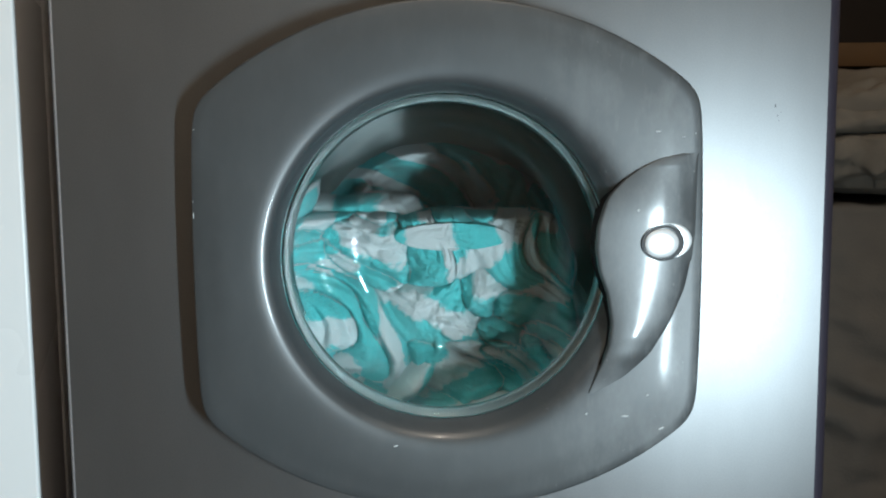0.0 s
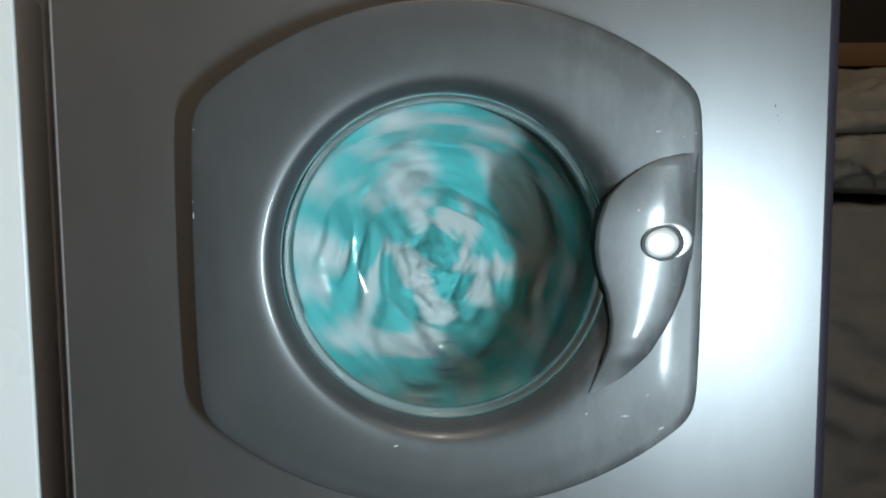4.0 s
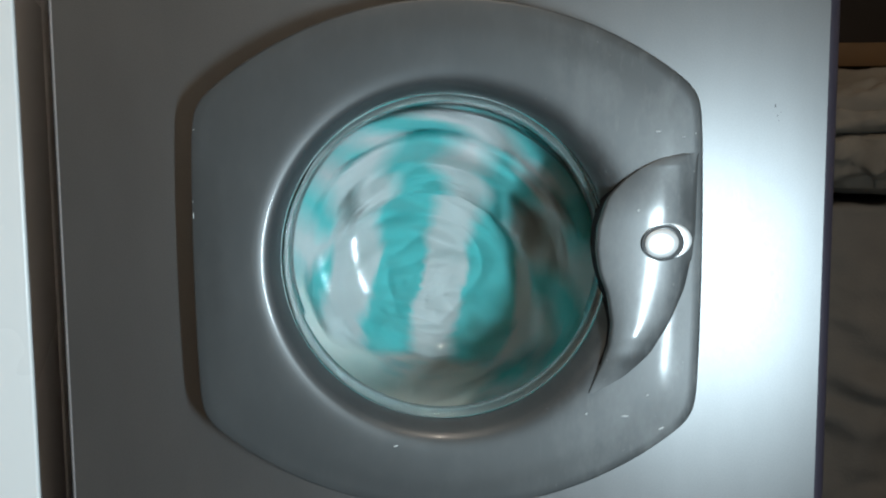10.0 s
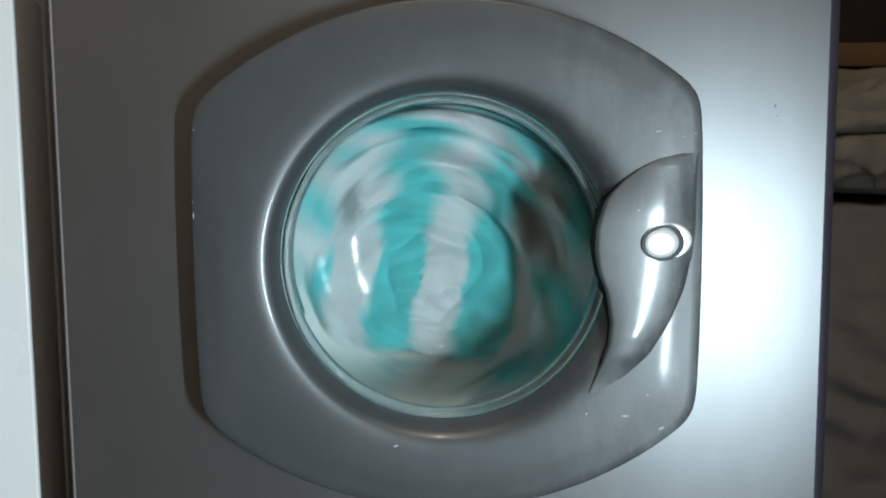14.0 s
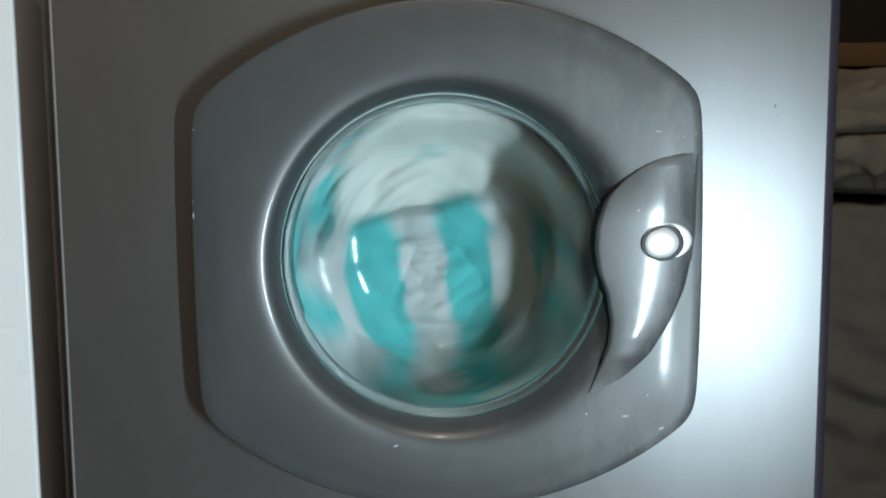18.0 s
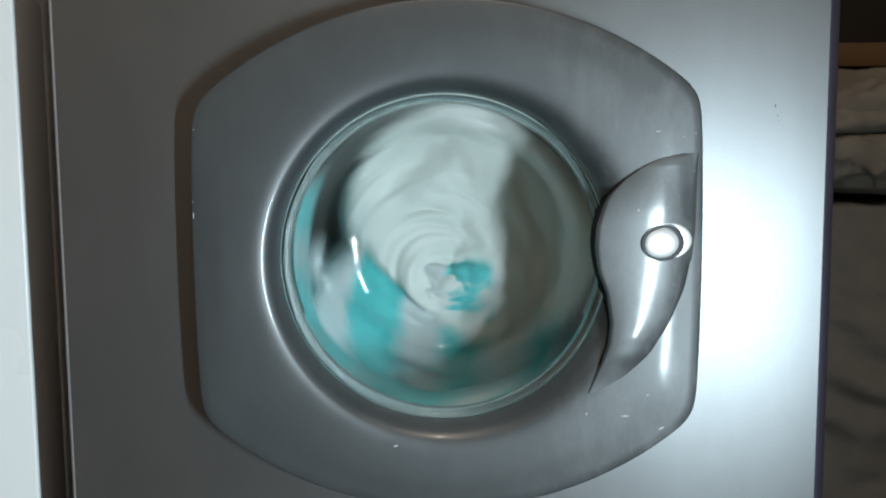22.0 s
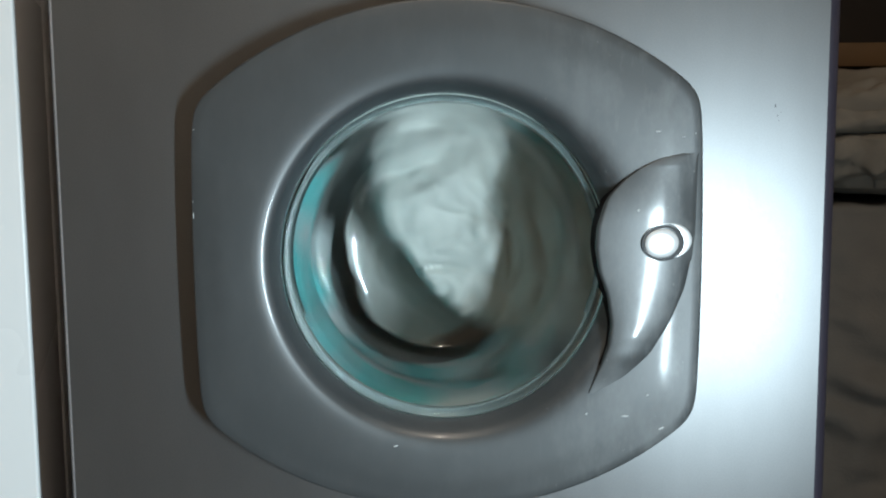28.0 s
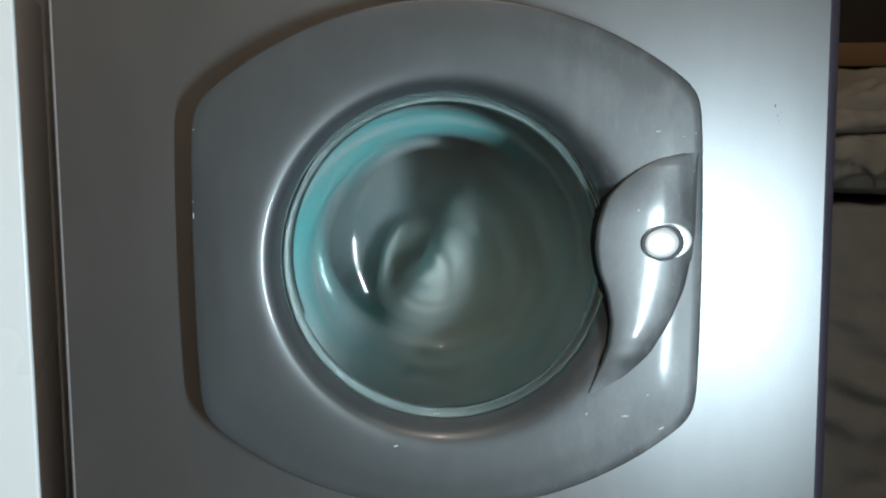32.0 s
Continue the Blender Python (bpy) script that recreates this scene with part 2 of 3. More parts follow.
def bezel():
    n = 192
    angles = [2 * math.pi * i / n for i in range(n)]

    def ring(shrink, y):
        return [(CX + outline(a, shrink) * math.cos(a), y, CZ + outline(a, shrink) * math.sin(a)) for a in angles]

    def between(f, y):
        out = []
        for a in angles:
            r = outline(a, 0.009) * (1 - f) + 0.158 * f
            out.append((CX + r * math.cos(a), y, CZ + r * math.sin(a)))
        return out
    rings = [ring(0.004, 0.010), ring(0.002, -0.008), ring(0.0, -0.0222), ring(0.0003, -0.0248), ring(0.0010, -0.0261), ring(0.0022, -0.0267)]
    rings += [between(0.0, -0.0270), between(0.3, -0.0284), between(0.65, -0.0290), between(1.0, -0.0289)]
    # the flare dips towards the glass; it sits a little low and towards the grip
    for r, y in [(0.1520, -0.0287), (0.1470, -0.0284), (0.1430, -0.0279), (0.1400, -0.0272), (0.1378, -0.0264), (0.1362, -0.0255), (0.1350, -0.0244), (0.1338, -0.0233),
                 (0.1327, -0.0217), (0.1316, -0.0199), (0.1305, -0.0180), (0.1295, -0.0162), (0.1285, -0.0144), (0.1276, -0.0128), (0.1268, -0.0115), (0.1261, -0.0105), (0.1259, 0.0020)]:
        off = 0.0016 * min(1.0, max(0.0, (r - 0.1265) / 0.008)) * min(1.0, (0.158 - r) / 0.008)
        rings.append([(CX + off + r * math.cos(a), y, CZ - off + r * math.sin(a)) for a in angles])
    return loft("door", rings, M["plastic"])


door = part("door", bezel(), machine, "glossy grey plastic porthole door with rounded corners")
part("glass_seat", revolve("glass_seat", CX, CZ, [(0.1290, -0.0030), (0.1259, -0.0034), (0.1236, -0.0034), (0.1230, -0.0028), (0.1230, 0.0060)], M["seat"]), door, "pale plastic ring behind the glass rim")


LEAN = -0.07


def bowl():
    # a steep wall that rounds into a shallow dome, under a flat rim
    wall = [(0.1192, -0.0085), (0.1186, -0.002), (0.1179, 0.006), (0.1162, 0.022), (0.1140, 0.038), (0.1114, 0.053), (0.1082, 0.067), (0.1042, 0.0785), (0.0992, 0.0875), (0.0930, 0.0937), (0.0860, 0.0977), (0.0770, 0.1007),
            (0.0640, 0.1034), (0.0480, 0.1055), (0.0320, 0.1068), (0.0200, 0.1074), (0.0120, 0.1076)]
    inner = [(0.1256, -0.0085), (0.1254, -0.0110), (0.1248, -0.0125), (0.1238, -0.0131), (0.1220, -0.0131), (0.1207, -0.0122), (0.1198, -0.0107)] + wall
    # outside the shell turns a tighter corner, so the glass is thicker there
    outer = [(0.012, 0.1124), (0.030, 0.1121), (0.050, 0.1115), (0.070, 0.1107), (0.088, 0.1098), (0.100, 0.1090), (0.1075, 0.1082), (0.1125, 0.1068), (0.1160, 0.1046), (0.1180, 0.1014), (0.1192, 0.0962),
             (0.1202, 0.085), (0.1208, 0.070), (0.1213, 0.050), (0.1218, 0.028), (0.1224, 0.008)]
    outer += [(0.1234, -0.0046), (0.1250, -0.0050), (0.1256, -0.0062)]
    n = 160
    rings = [circle(CX, CZ, r, y, n) for r, y in inner]
    rings2 = [circle(CX, CZ, r, y, n) for r, y in outer]
    # one closed shell: inside from the centre out, round the rim and back along the outside
    seq = [*reversed(rings), *reversed(rings2)]
    verts = [p for r in seq for p in r]
    faces = []
    for k in range(len(seq) - 1):
        a, b = k * n, (k + 1) * n
        for i in range(n):
            j = (i + 1) % n
            faces.append((a + i, b + i, b + j, a + j))
    verts += [(CX, 0.1077, CZ), (CX, 0.1125, CZ)]
    m = len(verts)
    last = (len(seq) - 1) * n
    for i in range(n):
        j = (i + 1) % n
        faces.append((i, j, m - 2))
        faces.append((last + j, last + i, m - 1))
    me = mesh_of("glass_bowl", verts, faces, M["glass"])
    bm = bmesh.new()
    bm.from_mesh(me)
    bmesh.ops.recalc_face_normals(bm, faces=bm.faces[:])
    for v in bm.verts:
        # the dome is deeper at its foot
        v.co.y += LEAN * (v.co.z - CZ) * min(1.0, max(0.0, v.co.y / 0.10))
    bm.to_mesh(me)
    bm.free()
    me.materials.append(M["rim_glass"])
    for p in me.polygons:
        p.material_index = 1 if max(me.vertices[v].co.y for v in p.vertices) < 0.0062 else 0
    return me


glass = part("glass_bowl", bowl(), door, "clear greenish domed porthole glass")
glass.visible_shadow = False


def along(points, z, ease=0.0035):
    """A bent line x(z) through a few points, its corners eased."""
    zs, xs = zip(*points)
    return float(np.mean([np.interp(z + d, zs, xs) for d in np.linspace(-ease, ease, 9)]))


GRIP_IN = [(-0.1028, 0.1080), (-0.0811, 0.1168), (-0.0650, 0.1224), (-0.0487, 0.1246), (-0.0272, 0.1215), (-0.0079, 0.1148), (0.009, 0.1124), (0.0259, 0.1136), (0.0469, 0.1207),
           (0.0593, 0.1325), (0.0675, 0.1436), (0.0737, 0.156), (0.0775, 0.1684), (0.0792, 0.1817)]
GRIP_OUT = [(-0.1028, 0.1095), (-0.0899, 0.1352), (-0.0727, 0.1546), (-0.0469, 0.1707), (-0.0212, 0.1816), (-0.005, 0.1852), (0.02, 0.1884), (0.0792, 0.1893)]


def door_face(x, z):
    """Depth of the door's front at a place beside the glass."""
    r, a = math.hypot(x, z), math.atan2(z, x)
    d = outline(a) - r
    if d < 0.009:
        return float(np.interp(d, (0.0, 0.0003, 0.0010, 0.0022, 0.009), (-0.0222, -0.0248, -0.0261, -0.0267, -0.0270)))
    f = d - 0.009
    return float(np.interp(f / max(0.004, outline(a, 0.009) - 0.158), (0.0, 0.3, 0.65, 1.0), (-0.0270, -0.0284, -0.0290, -0.0289)))


def handle():
    """The grip: a low swelling of the door that reaches over the edge of the glass and dies out downwards and outwards."""
    us = [*np.linspace(0.0, 0.10, 9)] + [*np.linspace(0.13, 1.0, 22)]
    rows = [*np.linspace(-0.1020, 0.055, 64)] + [*np.linspace(0.057, 0.0788, 24)]
    verts, faces = [], []
    for z in rows:
        x0, x1 = along(GRIP_IN, z, 0.0035 if z < 0.05 else 0.0015), along(GRIP_OUT, z)
        w = max(0.001, x1 - x0)
        top = min(1.0, max(0.0, (0.080 - z) / 0.050))
        low = min(1.0, max(0.0, (z + 0.103) / 0.034))
        low *= low * (3 - 2 * low)
        rise = (0.40 + 0.60 * top * top * (3 - 2 * top)) * (0.05 + 0.95 * low)
        soft = 0.0008 + 0.0014 * min(top, low)
        line = []
        for u in us:
            x = x0 + u * w
            lift = 0.0700 * (0.145 * (1 - u * u) - 0.090 * (1 - u)) * rise * min(1.0, w / 0.04) + 0.0004 - (0.0014 if z < 0.0 else 0.0007) * max(0.0, (u - 0.96) / 0.04)
            e = max(0.0, 1 - (x - x0) / soft)
            line.append((CX + x, door_face(x, z) - lift + soft * (1 - math.sqrt(max(0.0, 1 - e * e))), CZ + z))
        foot = line[0][1] + (-0.0120 - line[0][1]) * min(1.0, max(0.03, (z + 0.096) / 0.030))
        verts += [(CX + x0, foot, CZ + z), (CX + x0, (line[0][1] + foot) / 2, CZ + z)] + line
    k = len(us) + 2
    for i in range(len(rows) - 1):
        for j in range(k - 1):
            a = i * k + j
            faces.append((a, a + 1, a + k + 1, a + k))
    return mesh_of("handle", verts, faces, M["grip"])


grip = part("handle", handle(), door, "glossy grey moulded door grip")


def oval(cx, cz, rx, rz, y, n=48, tilt=0.0):
    out = []
    for i in range(n):
        a = 2 * math.pi * i / n
        px, pz = rx * math.cos(a), rz * math.sin(a)
        out.append((cx + px * math.cos(tilt) - pz * math.sin(tilt), y, cz + px * math.sin(tilt) + pz * math.cos(tilt)))
    return out


BX, BZ = 0.1606, 0.4392


def on_grip(me):
    """Tilts a flat fitting to lie along the grip's sloping face."""
    for v in me.vertices:
        v.co.y += 0.13 * (v.co.x - BX) + 0.0004
    return me


part("button_socket", on_grip(loft("button_socket", [oval(BX + 0.0040, BZ + 0.0016, 0.0190, 0.0136, -0.0250), oval(BX + 0.0040, BZ + 0.0016, 0.0190, 0.0136, -0.0332), oval(BX + 0.0037, BZ + 0.0015, 0.0184, 0.0131, -0.0337),
                                                     oval(BX + 0.0008, BZ, 0.0158, 0.0127, -0.0330)], M["satin"])), door, "bright rim")
part("button_gap", on_grip(loft("button_gap", [oval(BX + 0.0006, BZ, 0.0164, 0.0133, -0.0300), oval(BX + 0.0006, BZ, 0.0164, 0.0133, -0.0338), oval(BX + 0.0006, BZ, 0.0160, 0.0129, -0.0340), oval(BX, BZ, 0.0128, 0.0104, -0.0332)], M["dark_rubber"], (BX, -0.0332, BZ))), door, "dark gap round the button")
part("release_button", on_grip(loft("release_button", [oval(BX - 0.0002, BZ, 0.0129, 0.0106, -0.0300), oval(BX - 0.0002, BZ, 0.0129, 0.0106, -0.0342), oval(BX - 0.0002, BZ, 0.0124, 0.0101, -0.0348), oval(BX - 0.0002, BZ, 0.008, 0.006, -0.0350)], M["satin"], (BX, -0.0351, BZ))), door, "bright oval release button")


def recess_shade():
    """Shade of the hollow behind the grip, drawn as a black strip along its edge by the glass."""
    rings = []
    for z in np.linspace(-0.080, 0.060, 50):
        x = along(GRIP_IN, z) + 0.0002
        rings.append([(CX + x, -0.0292, CZ + z), (CX + x - 0.0008, -0.0286, CZ + z), (CX + x - 0.0010, -0.0082, CZ + z), (CX + x + 0.012, -0.0082, CZ + z), (CX + x + 0.012, -0.0275, CZ + z)])
    return loft("recess_shade", rings, M["hollow"], sharp=40)


part("recess_shade", recess_shade(), door, "black strip for the shade in the hollow behind the grip")

# worn spots: dark chips in the paint, pale nicks in the door's plastic
for x, z, y, s, m in ((0.2522, 0.5404, -0.0004, 0.0011, "dark_rubber"), (0.2541, 0.5327, -0.0004, 0.0006, "dark_rubber"), (0.2566, 0.5353, -0.0004, 0.0005, "dark_rubber"), (0.2551, 0.5289, -0.0004, 0.0005, "dark_rubber")):
    part("paint_chip", loft("paint_chip", [oval(x, z, s * 0.38, s * 1.25, 0.0002, 10), oval(x, z, s * 0.34, s * 1.15, y, 10)], M[m], (x, y, z)), machine, "dark chip in the paint")

for x, z, w, h, lean in ((0.1355, 0.3065, 7, 1.6, 0), (0.1636, 0.2962, 6, 1.6, 0.5), (0.1062, 0.3085, 2, 2, 0), (0.1427, 0.4638, 2, 2, 0), (0.1524, 0.3227, 3, 1.2, 0.2), (0.1574, 0.5216, 5, 1.2, 0), (0.1853, 0.5201, 1.2, 1.2, 0), (0.1765, 0.5176, 3.2, 0.7, 0.2), (-0.1857, 0.5254, 1.2, 1.2, 0), (-0.1880, 0.4619, 0.9, 6, 0), (-0.1880, 0.4722, 0.9, 1.6, 0), (-0.0393, 0.2844, 5, 1.2, 0.2)):
    y = door_face(x - CX, z - CZ) - 0.0003 - (0.0048 if x > 0.13 and 0.44 < z < 0.47 else 0.0)
    part("scuff", loft("scuff", [oval(x, z, w * 0.00042, h * 0.00042, y + 0.0006, 10, lean), oval(x, z, w * 0.0004, h * 0.0004, y, 10, lean)], M["scuff"], (x, y, z)), door, "pale scuff mark")

# rubber seal between the door and the drum
part("door_seal", revolve("door_seal", CX, CZ, [(0.157, 0.012), (0.150, 0.014), (0.147, 0.022), (0.150, 0.034), (0.157, 0.042), (0.157, 0.050), (0.149, 0.056), (0.146, 0.066), (0.152, 0.078), (0.158, 0.086),
                                                (0.158, 0.100), (0.262, 0.100)], M["seal"]), machine, "grey rubber door seal")

# ---- the drum ----
AX, AZ = -0.011, 0.399
drum = part("drum", revolve("drum", 0, 0, [(0.160, 0.112), (0.158, 0.108), (0.163, 0.104), (0.200, 0.106), (0.228, 0.112), (0.236, 0.124), (0.236, 0.380), (0.228, 0.392), (0.12, 0.392), (0.09, 0.380), (0.0, 0.380)], M["steel"], 96, True), machine,
            "perforated stainless steel drum")
for k in range(3):
    a = 2 * math.pi * k / 3 + 0.5
    rings = []
    for y, s in [(0.130, 0.3), (0.145, 0.8), (0.18, 1.0), (0.33, 1.0), (0.365, 0.8), (0.38, 0.3)]:
        ring = []
        for u, v in [(-0.032, 0.0), (-0.022, 0.022), (-0.010, 0.044), (0.0, 0.050), (0.010, 0.044), (0.022, 0.022), (0.032, 0.0)]:
            r = 0.237 - v * s
            ring.append((r * math.cos(a) - u * s * math.sin(a), y, r * math.sin(a) + u * s * math.cos(a)))
        rings.append(ring)
    part("lifter", loft("lifter", rings, M["white"]), drum, "pale plastic drum lifter")
verts, faces = [], []
for iy in range(14):
    for ia in range(70):
        a, y, o = 2 * math.pi * (ia + 0.5 * (iy % 2)) / 70, 0.135 + iy * 0.0175, len(verts)
        for q in range(6):
            b, w = 0.0022 * math.cos(q * math.pi / 3) / 0.2355, 0.0022 * math.sin(q * math.pi / 3)
            verts.append((0.2352 * math.cos(a + b), y + w, 0.2352 * math.sin(a + b)))
        faces.append(tuple(range(o, o + 6)))
tagged(part("perforations", mesh_of("perforations", verts, faces, M["hole"], False), drum), kind="stuff")

# ---- the neighbouring appliance and the bench with bedding ----
unit = tagged(new("kitchen_appliance"), "white enamelled appliance standing close beside the washing machine", "appliance")
unit.location = (-0.63, 0.28, 0.0)


def local(lo, hi, name, material, bevel, parent, origin, label=""):
    o = Vector(origin)
    return part(name, box_mesh(name, Vector(lo) - o, Vector(hi) - o, M[material], bevel), parent, label)


O = (-0.63, 0.28, 0.0)
UX = -0.3480
local((-0.94, 0.123, 0.05), (UX, 0.56, 0.86), "cabinet", "white", 0.004, unit, O)
local((-0.94, 0.056, 0.09), (UX, 0.12, 0.85), "door", "white", 0.002, unit, O, "glossy white door")
local((-0.93, 0.066, 0.0), (UX - 0.01, 0.55, 0.05), "plinth", "dark_rubber", 0.002, unit, O)

bench = tagged(new("bench"), "low wooden bench hidden under bedding", "bench")
bench.location = (1.05, 0.95, 0.0)
O = (1.05, 0.95, 0.0)
local((0.47, 0.62, 0.365), (1.65, 1.30, 0.395), "seat", "wood", 0.004, bench, O)
for x in (0.50, 1.57):
    for y in (0.66, 1.22):
        local((x, y, 0.0), (x + 0.05, y + 0.05, 0.365), "leg", "wood", 0.004, bench, O)


def crease(p, scale, seed, amp):
    q = Vector(p) * scale + Vector((seed * 7.3, seed * 3.1, seed * 5.7))
    w = Vector((noise.noise(q * 0.7), noise.noise(q * 0.7 + Vector((9, 2, 4))), noise.noise(q * 0.7 + Vector((3, 8, 1))))) * 0.8
    return amp * (abs(noise.noise(q + w)) * 1.3 + 0.45 * abs(noise.noise((q + w) * 2.3)) + 0.15 * noise.noise(q * 6))


def duvet(lo, hi, scale=8.5, amp=0.038, power=5.0):
    """A folded duvet: a soft block pushed in and out by creases, with a deep fold along its front and a shallow one above it."""
    bm = bmesh.new()
    bmesh.ops.create_cube(bm, size=2.0)
    bmesh.ops.subdivide_edges(bm, edges=bm.edges[:], cuts=90, use_grid_fill=True)
    mid = (Vector(lo) + Vector(hi)) / 2
    half = (Vector(hi) - Vector(lo)) / 2
    for v in bm.verts:
        p = v.co
        p.x = 2 * ((p.x + 1) / 2) ** 1.7 - 1
        k = (abs(p.x) ** power + abs(p.y) ** power + abs(p.z) ** power) ** (-1 / power)
        w = mid + Vector((p.x * k * half.x, p.y * k * half.y, p.z * k * half.z))
        n = Vector((p.x / half.x, p.y / half.y, p.z / half.z)).normalized()
        d = crease(w, scale, 3, amp) - amp * 0.45
        if n.y < -0.3:
            fold = w.z - (0.505 + 0.20 * (w.x - 0.51) + 0.012 * noise.noise(Vector((w.x * 14, 2.0, 0.0))))
            d += 0.005 * math.exp(-((fold - 0.014) / 0.012) ** 2) - 0.024 * math.exp(-(fold / (0.0040 if fold > 0 else 0.0065)) ** 2)
            pleat = w.z - (0.552 + 0.16 * (w.x - 0.51) + 0.02 * noise.noise(Vector((w.x * 9, 7.0, 0.0))))
            d -= 0.012 * math.exp(-(pleat / 0.006) ** 2)
        v.co = w + n * d * (0.15 if w.z < lo[2] + 0.02 else 1)
        v.co.z = max(v.co.z, lo[2])
    me = bpy.data.meshes.new("duvet")
    bm.to_mesh(me)
    bm.free()
    me.materials.append(M["bedding"])
    me.polygons.foreach_set("use_smooth", [True] * len(me.polygons))
    return me


tagged(part("duvet", duvet((0.46, 0.54, 0.418), (1.60, 1.20, 0.606))), "crumpled grey cotton duvet folded on the bench", "duvet")


def blanket():
    """Hangs from the bench to the floor in loose folds."""
    nx, nz = 90, 60
    verts, faces = [], []
    for layer in (0, 1):
        for i in range(nx + 1):
            for k in range(nz + 1):
                x, s = 0.44 + 1.2 * i / nx, k / nz
                z = 0.415 - 0.413 * max(0.0, (s - 0.18) / 0.82) if s > 0.18 else 0.415
                y = 0.604 + (0.18 - s) * 1.4 if s < 0.18 else 0.604 - 0.07 * (s - 0.18)
                f = 0.026 * noise.noise(Vector((x * 17, z * 3.0, 4.0))) + crease((x, z * 0.8, z), 11, 6, 0.030)
                if s >= 0.18:
                    y -= f * min(1, (s - 0.16) * 8)
                else:
                    z += 0.2 * f
                verts.append((x, y + 0.006 * layer, z - (0.006 * layer if s < 0.18 else 0)))
    n = (nx + 1) * (nz + 1)
    for i in range(nx):
        for k in range(nz):
            a = i * (nz + 1) + k
            faces.append((a, a + nz + 1, a + nz + 2, a + 1))
            faces.append((n + a, n + a + 1, n + a + nz + 2, n + a + nz + 1))
    return mesh_of("blanket", verts, faces, M["blanket"])


tagged(part("blanket", blanket()), "brown wool blanket hanging over the bench to the floor", "blanket")

rack = tagged(new("bookcase"), "dark stained bookcase with a pale pine shelf board", "bookcase")
rack.location = (1.1, 1.6, 0.0)
O = (1.1, 1.6, 0.0)
local((0.55, 1.42, 0.0), (0.575, 1.85, 1.8), "upright", "dark_wood", 0.002, rack, O)
local((1.66, 1.42, 0.0), (1.685, 1.85, 1.8), "upright", "dark_wood", 0.002, rack, O)
local((0.575, 1.83, 0.0), (1.66, 1.85, 1.8), "back_panel", "dark_wood", 0.0, rack, O)
local((0.577, 1.38, 0.641), (1.658, 1.82, 0.690), "shelf", "wood", 0.003, rack, O, "pale pine shelf board")
local((0.577, 1.43, 0.1), (1.658, 1.82, 0.125), "shelf", "dark_wood", 0.002, rack, O)
local((0.577, 1.43, 1.15), (1.658, 1.82, 1.175), "shelf", "dark_wood", 0.002, rack, O)
local((0.577, 1.43, 1.775), (1.658, 1.82, 1.80), "shelf", "dark_wood", 0.002, rack, O)

# ---- the laundry, laid out as the drum stands at no turn ----


OUT = (0.616, 0.0, 0.788)  # the side of the drum to which the sheets are thrown


def front_depth(r):
    """How close to the camera the washing can come at this distance from the axis: it is kept back by the glass bowl."""
    t = min(1.0, max(0.0, (r - 0.105) / 0.040))
    back = min(1.0, max(0.0, (r - 0.149) / 0.011))
    return 0.138 - 0.056 * t * t * (3 - 2 * t) + 0.045 * back


